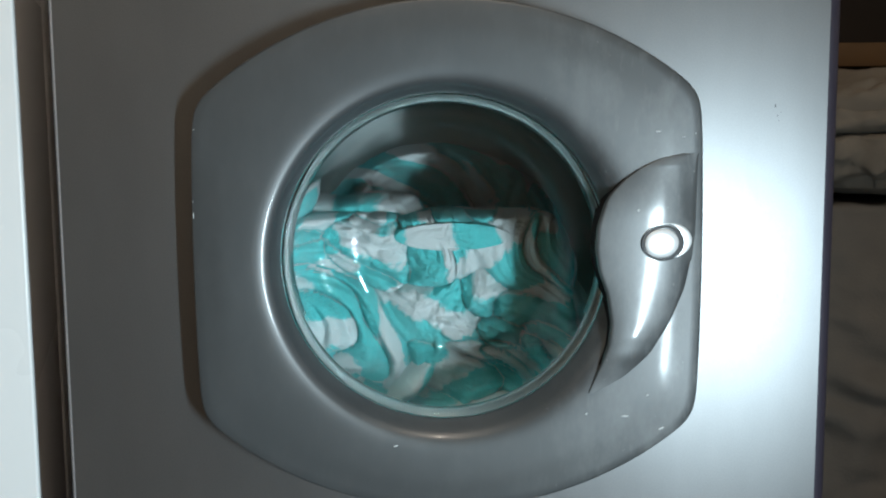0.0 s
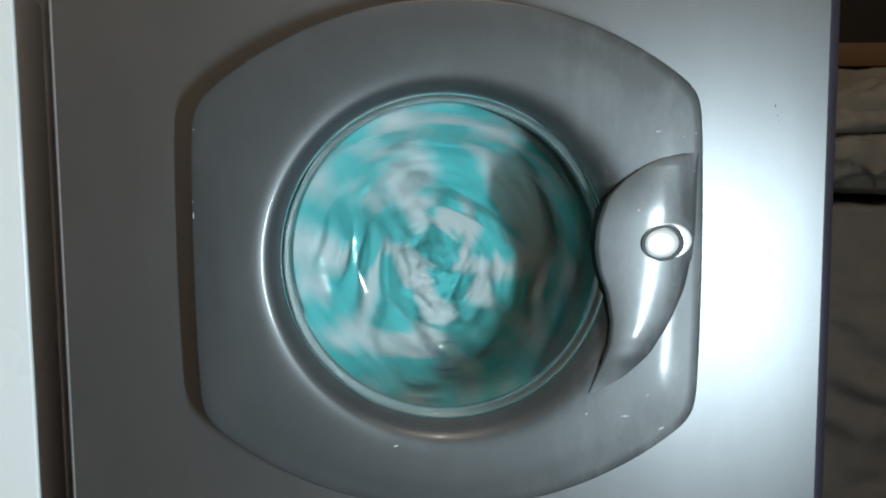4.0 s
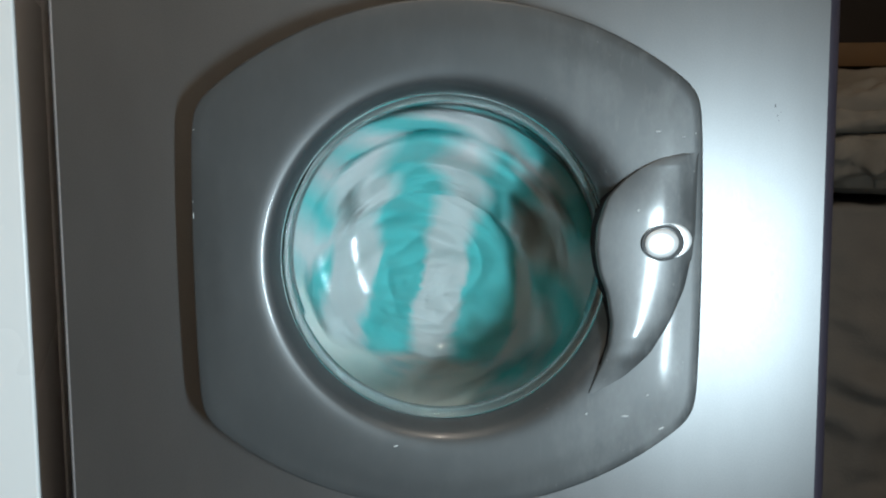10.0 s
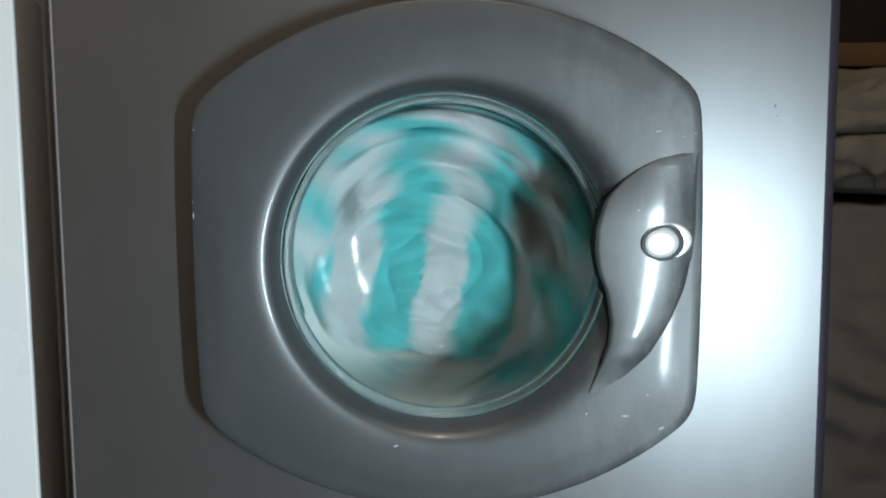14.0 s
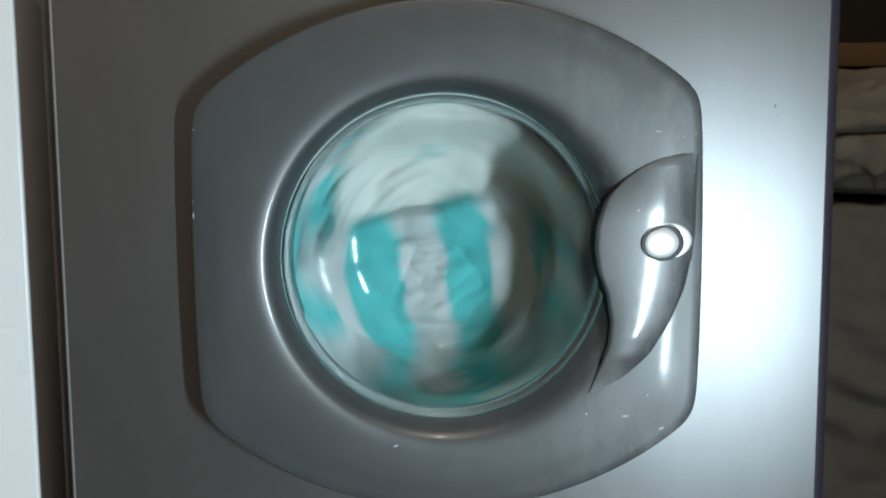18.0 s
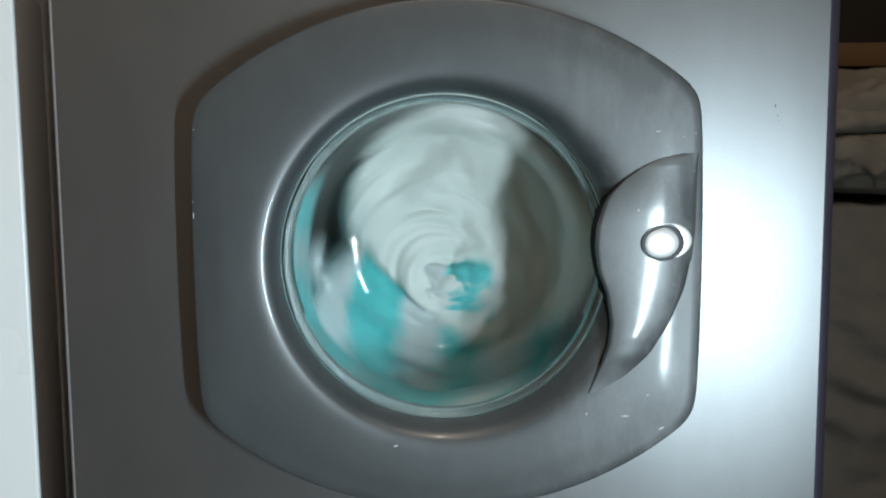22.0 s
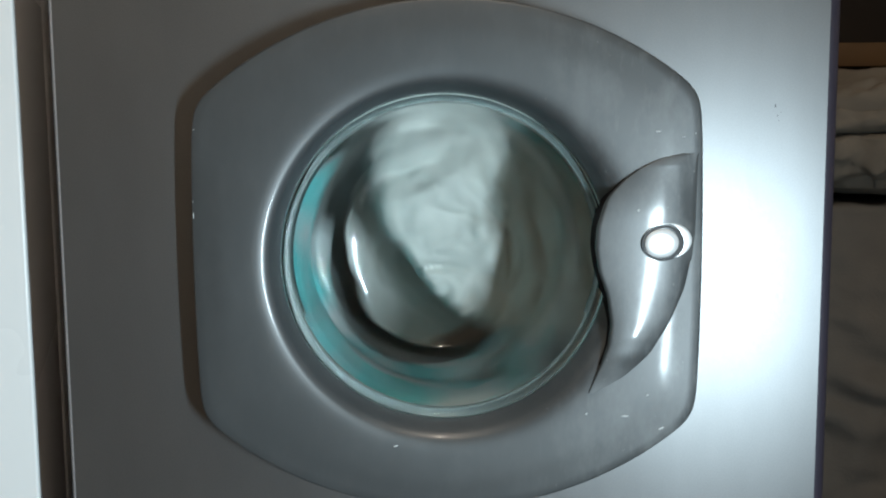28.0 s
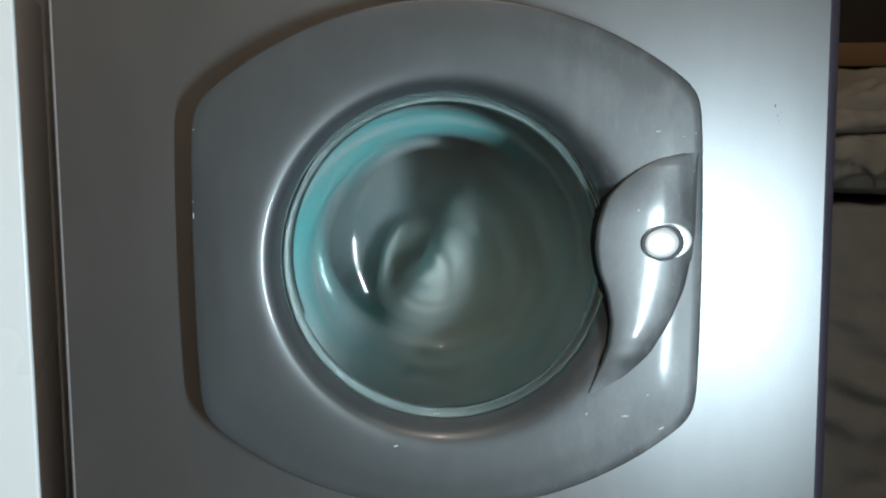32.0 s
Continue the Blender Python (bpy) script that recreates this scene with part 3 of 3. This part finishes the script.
def cloth(name, material, centre, reach, seed, cell, amp, free, back=0.0, twist=0.0, turn=0.0, nr=76, na=200, thick=0.06, bend=None, long=0.6, ruffle=0.0, panels=0.0, fluff=0.0, wound=0.0, depth=None):
    """A gathered piece of cloth: panels that bulge between creases. reach(a): its outline; free: how freely the panels turn."""
    cx, cz = centre
    rnd = random.Random(seed)
    shift = Vector((rnd.uniform(-9, 9), rnd.uniform(-9, 9), rnd.uniform(-9, 9)))
    verts, uvs, faces = [], [], []

    def place(r, a, s):
        x, z = cx + r * math.cos(a), cz + r * math.sin(a)
        if bend:
            # laid round the drum: x runs along the rim, z outwards
            b, m = bend[0] + x / bend[1], bend[1] + z
            x, z = m * math.cos(b), m * math.sin(b)
        d = math.hypot(x, z)
        k = twist * math.exp(-(r / 0.045) ** 2)
        px, pz = x * math.cos(k) - z * math.sin(k), x * math.sin(k) + z * math.cos(k)
        # folds run along a drifting direction and are longer than wide
        g = 2.6 * noise.noise(Vector((px, 0.0, pz)) / (cell * 3.2) + shift * 0.3)
        q = Vector(((px * math.cos(g) - pz * math.sin(g)) * long, 0.0, px * math.sin(g) + pz * math.cos(g))) / cell + shift
        q += 0.65 * Vector((noise.noise(q * 0.8), 0.0, noise.noise(q * 0.8 + Vector((5, 5, 5)))))
        near, spots = noise.voronoi(q)
        gap = min(1.0, (near[1] - near[0]) / 0.5)
        puff = math.sqrt(max(0.0, 1 - (1 - gap) ** 2))
        fold = abs(noise.noise(q * 1.7)) + 0.5 * abs(noise.noise(q * 3.6))
        fine = noise.noise(q * 9.0)
        h = amp * (0.62 * puff + 0.75 * fold + 0.16 * abs(noise.noise(q * 6.0)) + 0.05 * fine)
        if ruffle:
            f = min(1.0, max(0.0, (-z - 0.015) / 0.055))
            more = ruffle * f * f * (3 - 2 * f)
            wave = abs(noise.noise(Vector((x * 9, 0.0, z * 30 + 12 * x)) + shift)) + 0.5 * abs(noise.noise(q * 2.9))
            h += amp * more * (wave - 0.35)
        if fluff:
            h += fluff * (noise.noise(Vector((x, 0.0, z)) * 330 + shift) + 0.6 * noise.noise(Vector((x, 0.0, z)) * 140 + shift))
        if wound:
            # long folds that follow the drum's edge
            b = math.atan2(z, x)
            h += wound * min(1.0, (d / 0.06) ** 2) * abs(noise.noise(Vector((d * 46 + 2.2 * math.sin(2 * b + 1), math.cos(b) * 1.6, math.sin(b) * 1.6)) + shift))
        edge = max(0.0, (s - 0.90) / 0.10)
        y = (depth(x, z) if depth else front_depth(d)) + back + amp * 0.55 - h + 0.030 * edge * edge
        c = spots[0]
        spin = turn + free * 4.0 * noise.noise(q * 0.45 + Vector((3, 7, 1)))
        u = px * math.cos(spin) + pz * math.sin(spin) + free * 0.07 * noise.noise(q * 0.6) + 0.5 * h + 0.008 * noise.noise(q * 1.3)
        if panels:
            # each panel of the crumpled cloth lies its own way
            spin += panels * math.pi * (noise.cell(c * 3.1) - 0.5)
            u = px * math.cos(spin) + pz * math.sin(spin) + panels * 0.12 * noise.cell(c * 5.3) + 0.5 * h
        v = -px * math.sin(spin) + pz * math.cos(spin) + 0.3 * h
        return (x, y, z), (u, v)

    for i in range(nr + 1):
        s = 0.004 + 0.996 * i / nr
        for j in range(na):
            a = 2 * math.pi * j / na
            wob = 1 + 0.035 * noise.noise(Vector((3 * math.cos(a), 3 * math.sin(a), seed)))
            p, t = place(reach(a) * s * wob, a, s)
            verts.append(p), uvs.append(t)
    # the rim turns back and the far side closes
    base = nr * na
    for extra, f in ((thick * 0.5, 1.01), (thick, 0.93), (thick * 1.15, 0.5), (thick * 1.15, 0.02)):
        for j in range(na):
            x, y, z = verts[base + j]
            u, v = uvs[base + j]
            if bend:
                # drawn together along the rim's own arc
                m, b = math.hypot(x, z), math.atan2(z, x)
                b = bend[0] + (math.remainder(b - bend[0], 2 * math.pi)) * f
                m = bend[1] + (m - bend[1]) * f
                verts.append((m * math.cos(b), y + extra, m * math.sin(b)))
            else:
                verts.append((cx + (x - cx) * f, y + extra, cz + (z - cz) * f))
            uvs.append((u + extra * math.cos(2 * math.pi * j / na), v + extra * math.sin(2 * math.pi * j / na)))
    for i in range(nr + 4):
        for j in range(na):
            k = (j + 1) % na
            faces.append((i * na + j, i * na + k, (i + 1) * na + k, (i + 1) * na + j))
    faces.append(tuple(range(na)))
    faces.append(tuple(reversed(range((nr + 4) * na, (nr + 5) * na))))
    return part(name, mesh_of(name, verts, faces, M[material], True, uvs))


def rounded(chords, rim, power=24.0):
    """An outline round a centre: straight hems (angle, distance) inside a rim."""
    def reach(a):
        rs = [rim] + [d / math.cos(a - b) for b, d in chords if math.cos(a - b) > 0.05]
        return sum(r ** -power for r in rs) ** (-1 / power)
    return reach


towel = tagged(cloth("striped_towel", "towel", (0.0, -0.030), rounded([(math.pi / 2, 0.092), (math.pi, 0.118), (0.0, 0.118)], 0.126, 30), 11, 0.080, 0.022, 0.0, 0.002, 0.0, 0.0, 100, 260, ruffle=1.9, fluff=0.0008),
               "wet turquoise and white striped terry bath towel in the drum", "towel")
bunch = tagged(cloth("bath_towel", "towel_b", (0.0, 0.0), rounded([(0.6, 0.132), (2.5, 0.124), (3.84, 0.072)], 0.140), 5, 0.046, 0.032, 0.05, -0.004, 0.9, 0.0, 120, 320, 0.06, None, 0.5, 0.0, 0.75, 0.0013),
               "crumpled wet turquoise and white terry towel in the drum", "towel")
sheet = tagged(cloth("white_sheet", "sheet", (0.031, 0.039), rounded([(math.radians(232), 0.090)], 0.122, 10), 21, 0.066, 0.024, 0.3, 0.012, 0.6),
               "wet white cotton sheet gathered in the drum", "sheet")
shirt = tagged(cloth("lined_shirt", "lined", (0.034, 0.104), rounded([], 0.042), 31, 0.05, 0.008, 0.2, 0.006, 0.0, 0.4, 30, 80, 0.04),
               "white cotton shirt with fine blue lines, bundled in the drum", "shirt")
case = tagged(cloth("pillowcase", "sheet", (-0.020, -0.026), lambda a: 0.104 + 0.006 * math.sin(3 * a), 51, 0.090, 0.018, 0.3, 0.102, 0.0, 0.0, 60, 160, 0.05),
              "wet white cotton pillowcase gathered in the drum", "pillowcase")
rim_towel = tagged(cloth("hand_towel", "towel_b", (0.0, 0.0), lambda a: 1 / math.hypot(math.cos(a) / 0.20, math.sin(a) / 0.017), 41, 0.040, 0.010, 0.8, 0.012, 0.0, 0.0, 44, 200, 0.04, (math.radians(232), 0.133)),
                   "wet turquoise and white hand towel pressed to the drum wall", "towel")

guest_towel = tagged(cloth("guest_towel", "towel", (0.0, 0.0), lambda a: 1 / math.hypot(math.cos(a) / 0.215, math.sin(a) / 0.040), 61, 0.060, 0.010, 0.35, -0.004, 0.0, 0.5, 60, 240, 0.04, (math.radians(262), 0.114), wound=0.044, fluff=0.0008),
                     "wet turquoise and white terry towel wound along the drum", "towel")

face_cloth = tagged(cloth("face_cloth", "towel", (-0.0455, -0.0150), lambda a: 1 / math.hypot(math.cos(a - 2.269) / 0.056, math.sin(a - 2.269) / 0.0135), 91, 0.05, 0.009, 0.0, -0.016, 0.0, 2.269, 40, 120, 0.03, fluff=0.0010),
                    "rolled turquoise and white striped terry face cloth", "towel")
beach_towel = tagged(cloth("beach_towel", "towel_b", (0.0, 0.0), lambda a: 0.158, 71, 0.060, 0.034, 0.5, 0.040, 0.7, 0.8, 100, 260, 0.03, wound=0.046, fluff=0.0008),
                     "wet turquoise and white beach towel lining the drum", "towel")

def heaped(x, z):
    """A sheet thrown to one side of the drum: it lies close to the door there and falls away to the middle."""
    p = x * OUT[0] + z * OUT[2]
    return max(0.128, 0.172 - 0.36 * p)


bed_sheet = tagged(cloth("bed_sheet", "sheet", (0.062, 0.079), rounded([(math.radians(232), 0.126), (math.radians(196), 0.146), (math.radians(272), 0.138)], 0.158, 9), 81, 0.075, 0.026, 0.3, 0.0, 0.0, 0.0, 90, 240, 0.07, wound=0.014, depth=heaped),
                   "wet white cotton bed sheet thrown across the drum", "sheet")

# ---- motion ----
TURN = [(0.0, 130), (0.06, 130), (0.5, 216), (0.8, 335), (1.75, 695), (2.68, 1055), (3.52, 1415), (5.4, 2135), (6.22, 2495), (7.05, 2870), (7.5, 3065), (8.0, 3280), (8.5, 3505), (9.0, 3712), (9.5, 3935),
        (10.0, 4150), (11.0, 4585), (12.0, 5030), (13.0, 5495), (14.0, 5950), (14.5, 6200), (16.5, 7140), (17.0, 7385), (18.0, 7910), (19.0, 8435), (20.0, 8975), (21.0, 9515),
        (22.0, 10085), (22.9, 10560), (23.585, 10932), (24.22, 11302), (24.86, 11662), (25.52, 12022), (27.52, 13100), (28.0, 13334), (28.2, 13448), (28.89, 13828), (29.0, 13888), (29.55, 14182), (30.0, 14430), (30.15, 14525),
        (30.64, 14902), (30.97, 15262), (31.27, 15622), (31.56, 15982), (31.82, 16338), (32.0, 16648)]


def slopes(knots):
    """Slopes of a rising curve through the knots that never swings back."""
    d = [(b[1] - a[1]) / (b[0] - a[0]) for a, b in zip(knots, knots[1:])]
    m = [d[0]] + [2 * a * b / (a + b) if a * b > 0 else 0.0 for a, b in zip(d, d[1:])] + [d[-1]]
    return m


SLOPE = slopes(TURN)


def glide(knots, m, t):
    for k in range(len(knots) - 1):
        (t0, a), (t1, b) = knots[k], knots[k + 1]
        if t <= t1:
            h = t1 - t0
            s = max(0.0, (t - t0) / h)
            return (1 + 2 * s) * (1 - s) ** 2 * a + s * (1 - s) ** 2 * h * m[k] + s * s * (3 - 2 * s) * b + s * s * (s - 1) * h * m[k + 1]
    return knots[-1][1]


def turn_at(t):
    return glide(TURN, SLOPE, t)


def eased(rows, t):
    """Numbers between rows of (seconds, ...), eased in and out."""
    if t <= rows[0][0]:
        return rows[0][1:]
    for a, b in zip(rows, rows[1:]):
        if t <= b[0]:
            s = (t - a[0]) / (b[0] - a[0])
            s = s * s * (3 - 2 * s)
            return [p + (q - p) * s for p, q in zip(a[1:], b[1:])]
    return rows[-1][1:]


def times():
    """Moments close enough that the drum turns well under a right angle between them."""
    out, f = [], 0
    while f < 32 * FPS:
        out.append(f / FPS)
        f += 2 if f < 29.8 * FPS else 1
    return out + [32.0]


def tumble(thing, rows, axis=(1.0, 0.0, 0.0), hinge=(0.0, 0.0, 0.0)):
    """rows: seconds, the way in the drum (x, y, z), its lean on the hinge, its own slip round the axis, and how far it has sagged (y, z) in the room."""
    keys = []
    for t in times():
        x, y, z, lean, slip, sy, sz = eased(rows, t)
        leaned = Matrix.Translation(hinge) @ Matrix.Rotation(radians(lean), 4, Vector(axis)) @ Matrix.Translation(-Vector(hinge))
        keys.append((t, pose(AX, sy, AZ + sz, 0, turn_at(t) + slip, 0) @ Matrix.Translation((x, y, z)) @ leaned))
    walk(thing, keys)


def motions():
    walk(drum, [(t, pose(AX, 0, AZ, 0, turn_at(t), 0)) for t in times()])
    across, stand = (0.788, 0.0, -0.616), (0.084, 0.12, 0.108)
    tumble(bunch, [(0.0, 0, 0, 0, 0, 0, 0.0, -0.022), (0.45, 0, 0, 0, 0, 0, 0.0, -0.005), (6.0, 0, 0, 0, 0, 0, 0, 0), (7.3, 0, 0.075, -0.02, 0, 0, 0, 0), (20.0, 0, 0.075, -0.02, 0, 0, 0, 0),
                   (22.0, 0.02, 0.0, 0.025, 70, 0, 0, 0), (32.0, 0.02, 0.0, 0.025, 70, 0, 0, 0)], across, stand)
    tumble(face_cloth, [(0.0, 0, 0, 0, 0, 0, 0.0, -0.015), (0.45, 0, 0, 0, 0, 0, 0, 0), (5.0, 0, 0.004, 0, 0, 0, 0, 0), (6.6, 0, 0.08, -0.02, 0, 0, 0, 0), (20.0, 0, 0.08, -0.02, 0, 0, 0, 0), (22.0, 0.02, 0.02, 0.025, 70, 0, 0, 0), (32.0, 0.02, 0.02, 0.025, 70, 0, 0, 0)], across, stand)
    tumble(towel, [(0.0, -0.105, 0.014, 0.0, 0, -130, 0.01, 0.0), (0.5, 0, 0.014, 0, 0, -40, 0, 0), (0.9, 0, 0.014, 0, 0, 0, 0, 0), (6.0, 0, 0.014, 0, 0, 0, 0, 0), (7.2, 0, 0, 0, 0, 0, 0, 0), (9.5, 0, 0, 0.015, 0, 0, 0, -0.013), (17.0, 0, 0, 0.012, 0, 0, 0, -0.012),
                   (20.0, 0, 0.0, -0.015, 0, 0, 0, -0.004), (21.9, 0, 0.004, -0.060, 0, 0, 0, 0), (22.5, 0.0, 0.0, 0.0, 70, 0, 0, 0), (32.0, 0.0, 0.0, 0.0, 70, 0, 0, 0)], across, stand)
    tumble(sheet, [(0.0, 0, 0.03, 0, 0, 0, 0.03, -0.10), (0.6, 0, 0.014, 0, 0, 0, 0, 0), (6.0, 0, 0.014, 0, 0, 0, 0, 0), (7.0, 0, 0.016, 0, 0, 0, 0, 0), (17.0, 0, 0.018, 0, 0, 0, 0, 0), (19.5, 0, 0.012, 0, 0, 0, 0, 0), (22.3, 0, 0.0, 0, 0, 0, 0, 0), (23.3, 0.012, 0.0, 0.015, 6, 0, 0, 0),
                   (24.6, 0.026, 0.004, 0.033, 14, 0, 0, 0), (27.5, 0.030, 0.006, 0.038, 20, 0, 0, 0), (30.2, 0.034, 0.008, 0.043, 22, 0, 0, 0), (31.0, 0.036, 0.010, 0.046, 22, 0, 0, 0), (32.0, 0.044, 0.02, 0.056, 28, 0, 0, 0)], across, (0.082, 0.09, 0.105))
    tumble(beach_towel, [(0.0, 0, 0.20, 0, 0, 40, 0.0, -0.05), (0.5, 0, 0.03, 0, 0, 40, 0, 0), (6.0, 0, 0.012, 0, 0, 40, 0, 0), (7.0, 0, 0.022, 0, 0, 40, 0, 0), (20.5, 0, 0.022, 0, 0, 40, 0, 0), (22.4, 0.02, -0.01, 0.025, 74, 0, 0, 0), (32.0, 0.02, -0.01, 0.025, 74, 0, 0, 0)], across, stand)
    tumble(bed_sheet, [(0.0, 0.0, 0.15, 0.0, 0, 0, 0.0, -0.02), (0.6, 0, 0.12, 0, 0, 0, 0, 0), (19.5, 0, 0.10, 0, 0, 0, 0, 0), (22.0, 0, 0.0, 0, 0, 0, 0, 0), (25.0, 0, 0.0, 0, 0, 0, 0, 0), (27.5, 0, 0.008, 0, 0, 0, 0, 0), (30.2, 0.003, 0.016, 0.004, 0, 0, 0, 0), (31.0, -0.014, 0.022, -0.018, 0, 0, 0, 0), (31.85, -0.012, 0.028, -0.014, 0, 0, 0, 0), (32.0, 0.012, 0.060, 0.016, 0, 0, 0, 0)])
    tumble(shirt, [(0.0, 0, 0.03, 0, 0, 0, 0.03, -0.08), (0.6, 0, 0, 0, 0, 0, 0, 0), (9.3, 0, 0, 0, 0, 0, 0, 0), (10.1, 0, 0.07, 0.01, 0, 0, 0, 0), (20.5, 0, 0.07, 0.01, 0, 0, 0, 0), (22.0, 0.02, 0.15, 0.025, 0, 0, 0, 0), (32.0, 0.02, 0.15, 0.025, 0, 0, 0, 0)])
    tumble(case, [(0.0, 0, 0.10, 0, 0, 0, 0.0, -0.10), (0.6, 0.06, 0.12, 0.07, 0, 0, 0, 0), (22.5, 0.06, 0.12, 0.07, 0, 0, 0, 0), (23.4, 0.02, 0.10, 0.025, 8, 0, 0, 0), (25.4, 0.02, 0.10, 0.025, 8, 0, 0, 0), (27.4, 0.01, 0.085, 0.012, 12, 0, 0, 0), (30.1, 0.0, 0.075, 0.0, 14, 0, 0, 0), (30.7, 0.05, 0.11, 0.06, 8, 0, 0, 0), (32.0, 0.06, 0.12, 0.07, 0, 0, 0, 0)], across, (0.0, 0.15, 0.0))
    tumble(guest_towel, [(0.0, -0.008, 0.13, -0.06, 0, -130, 0.0, 0.0), (0.6, -0.011, 0.15, -0.078, 0, -130, 0, 0), (6.6, -0.011, 0.15, -0.078, 0, 0, 0, 0), (8.4, 0, 0.0, 0, 0, 0, 0, -0.008), (17.5, 0, 0.0, 0, 0, 0, 0, -0.008), (19.0, 0, 0.03, -0.03, 0, 0, 0, 0),
                         (21.5, -0.007, 0.07, -0.046, 0, 0, 0, 0), (30.3, -0.007, 0.08, -0.046, 0, 0, 0, 0), (30.9, -0.007, 0.17, -0.046, 0, 0, 0, 0), (32.0, -0.007, 0.17, -0.046, 0, 0, 0, 0)])
    tumble(rim_towel, [(0.0, 0, 0.0, 0, 0, -125, 0.0, -0.004), (0.6, 0, 0.004, 0, 0, -105, 0, 0), (5.5, 0, 0, 0, 0, 0, 0, 0), (30.15, 0, 0, 0, 0, 0, 0, 0), (30.8, -0.043, 0.05, -0.055, 0, 0, 0, 0), (31.6, -0.043, 0.05, -0.055, 0, 0, 0, 0), (32.0, 0, 0.03, 0, 0, 0, 0, 0)])


motions()
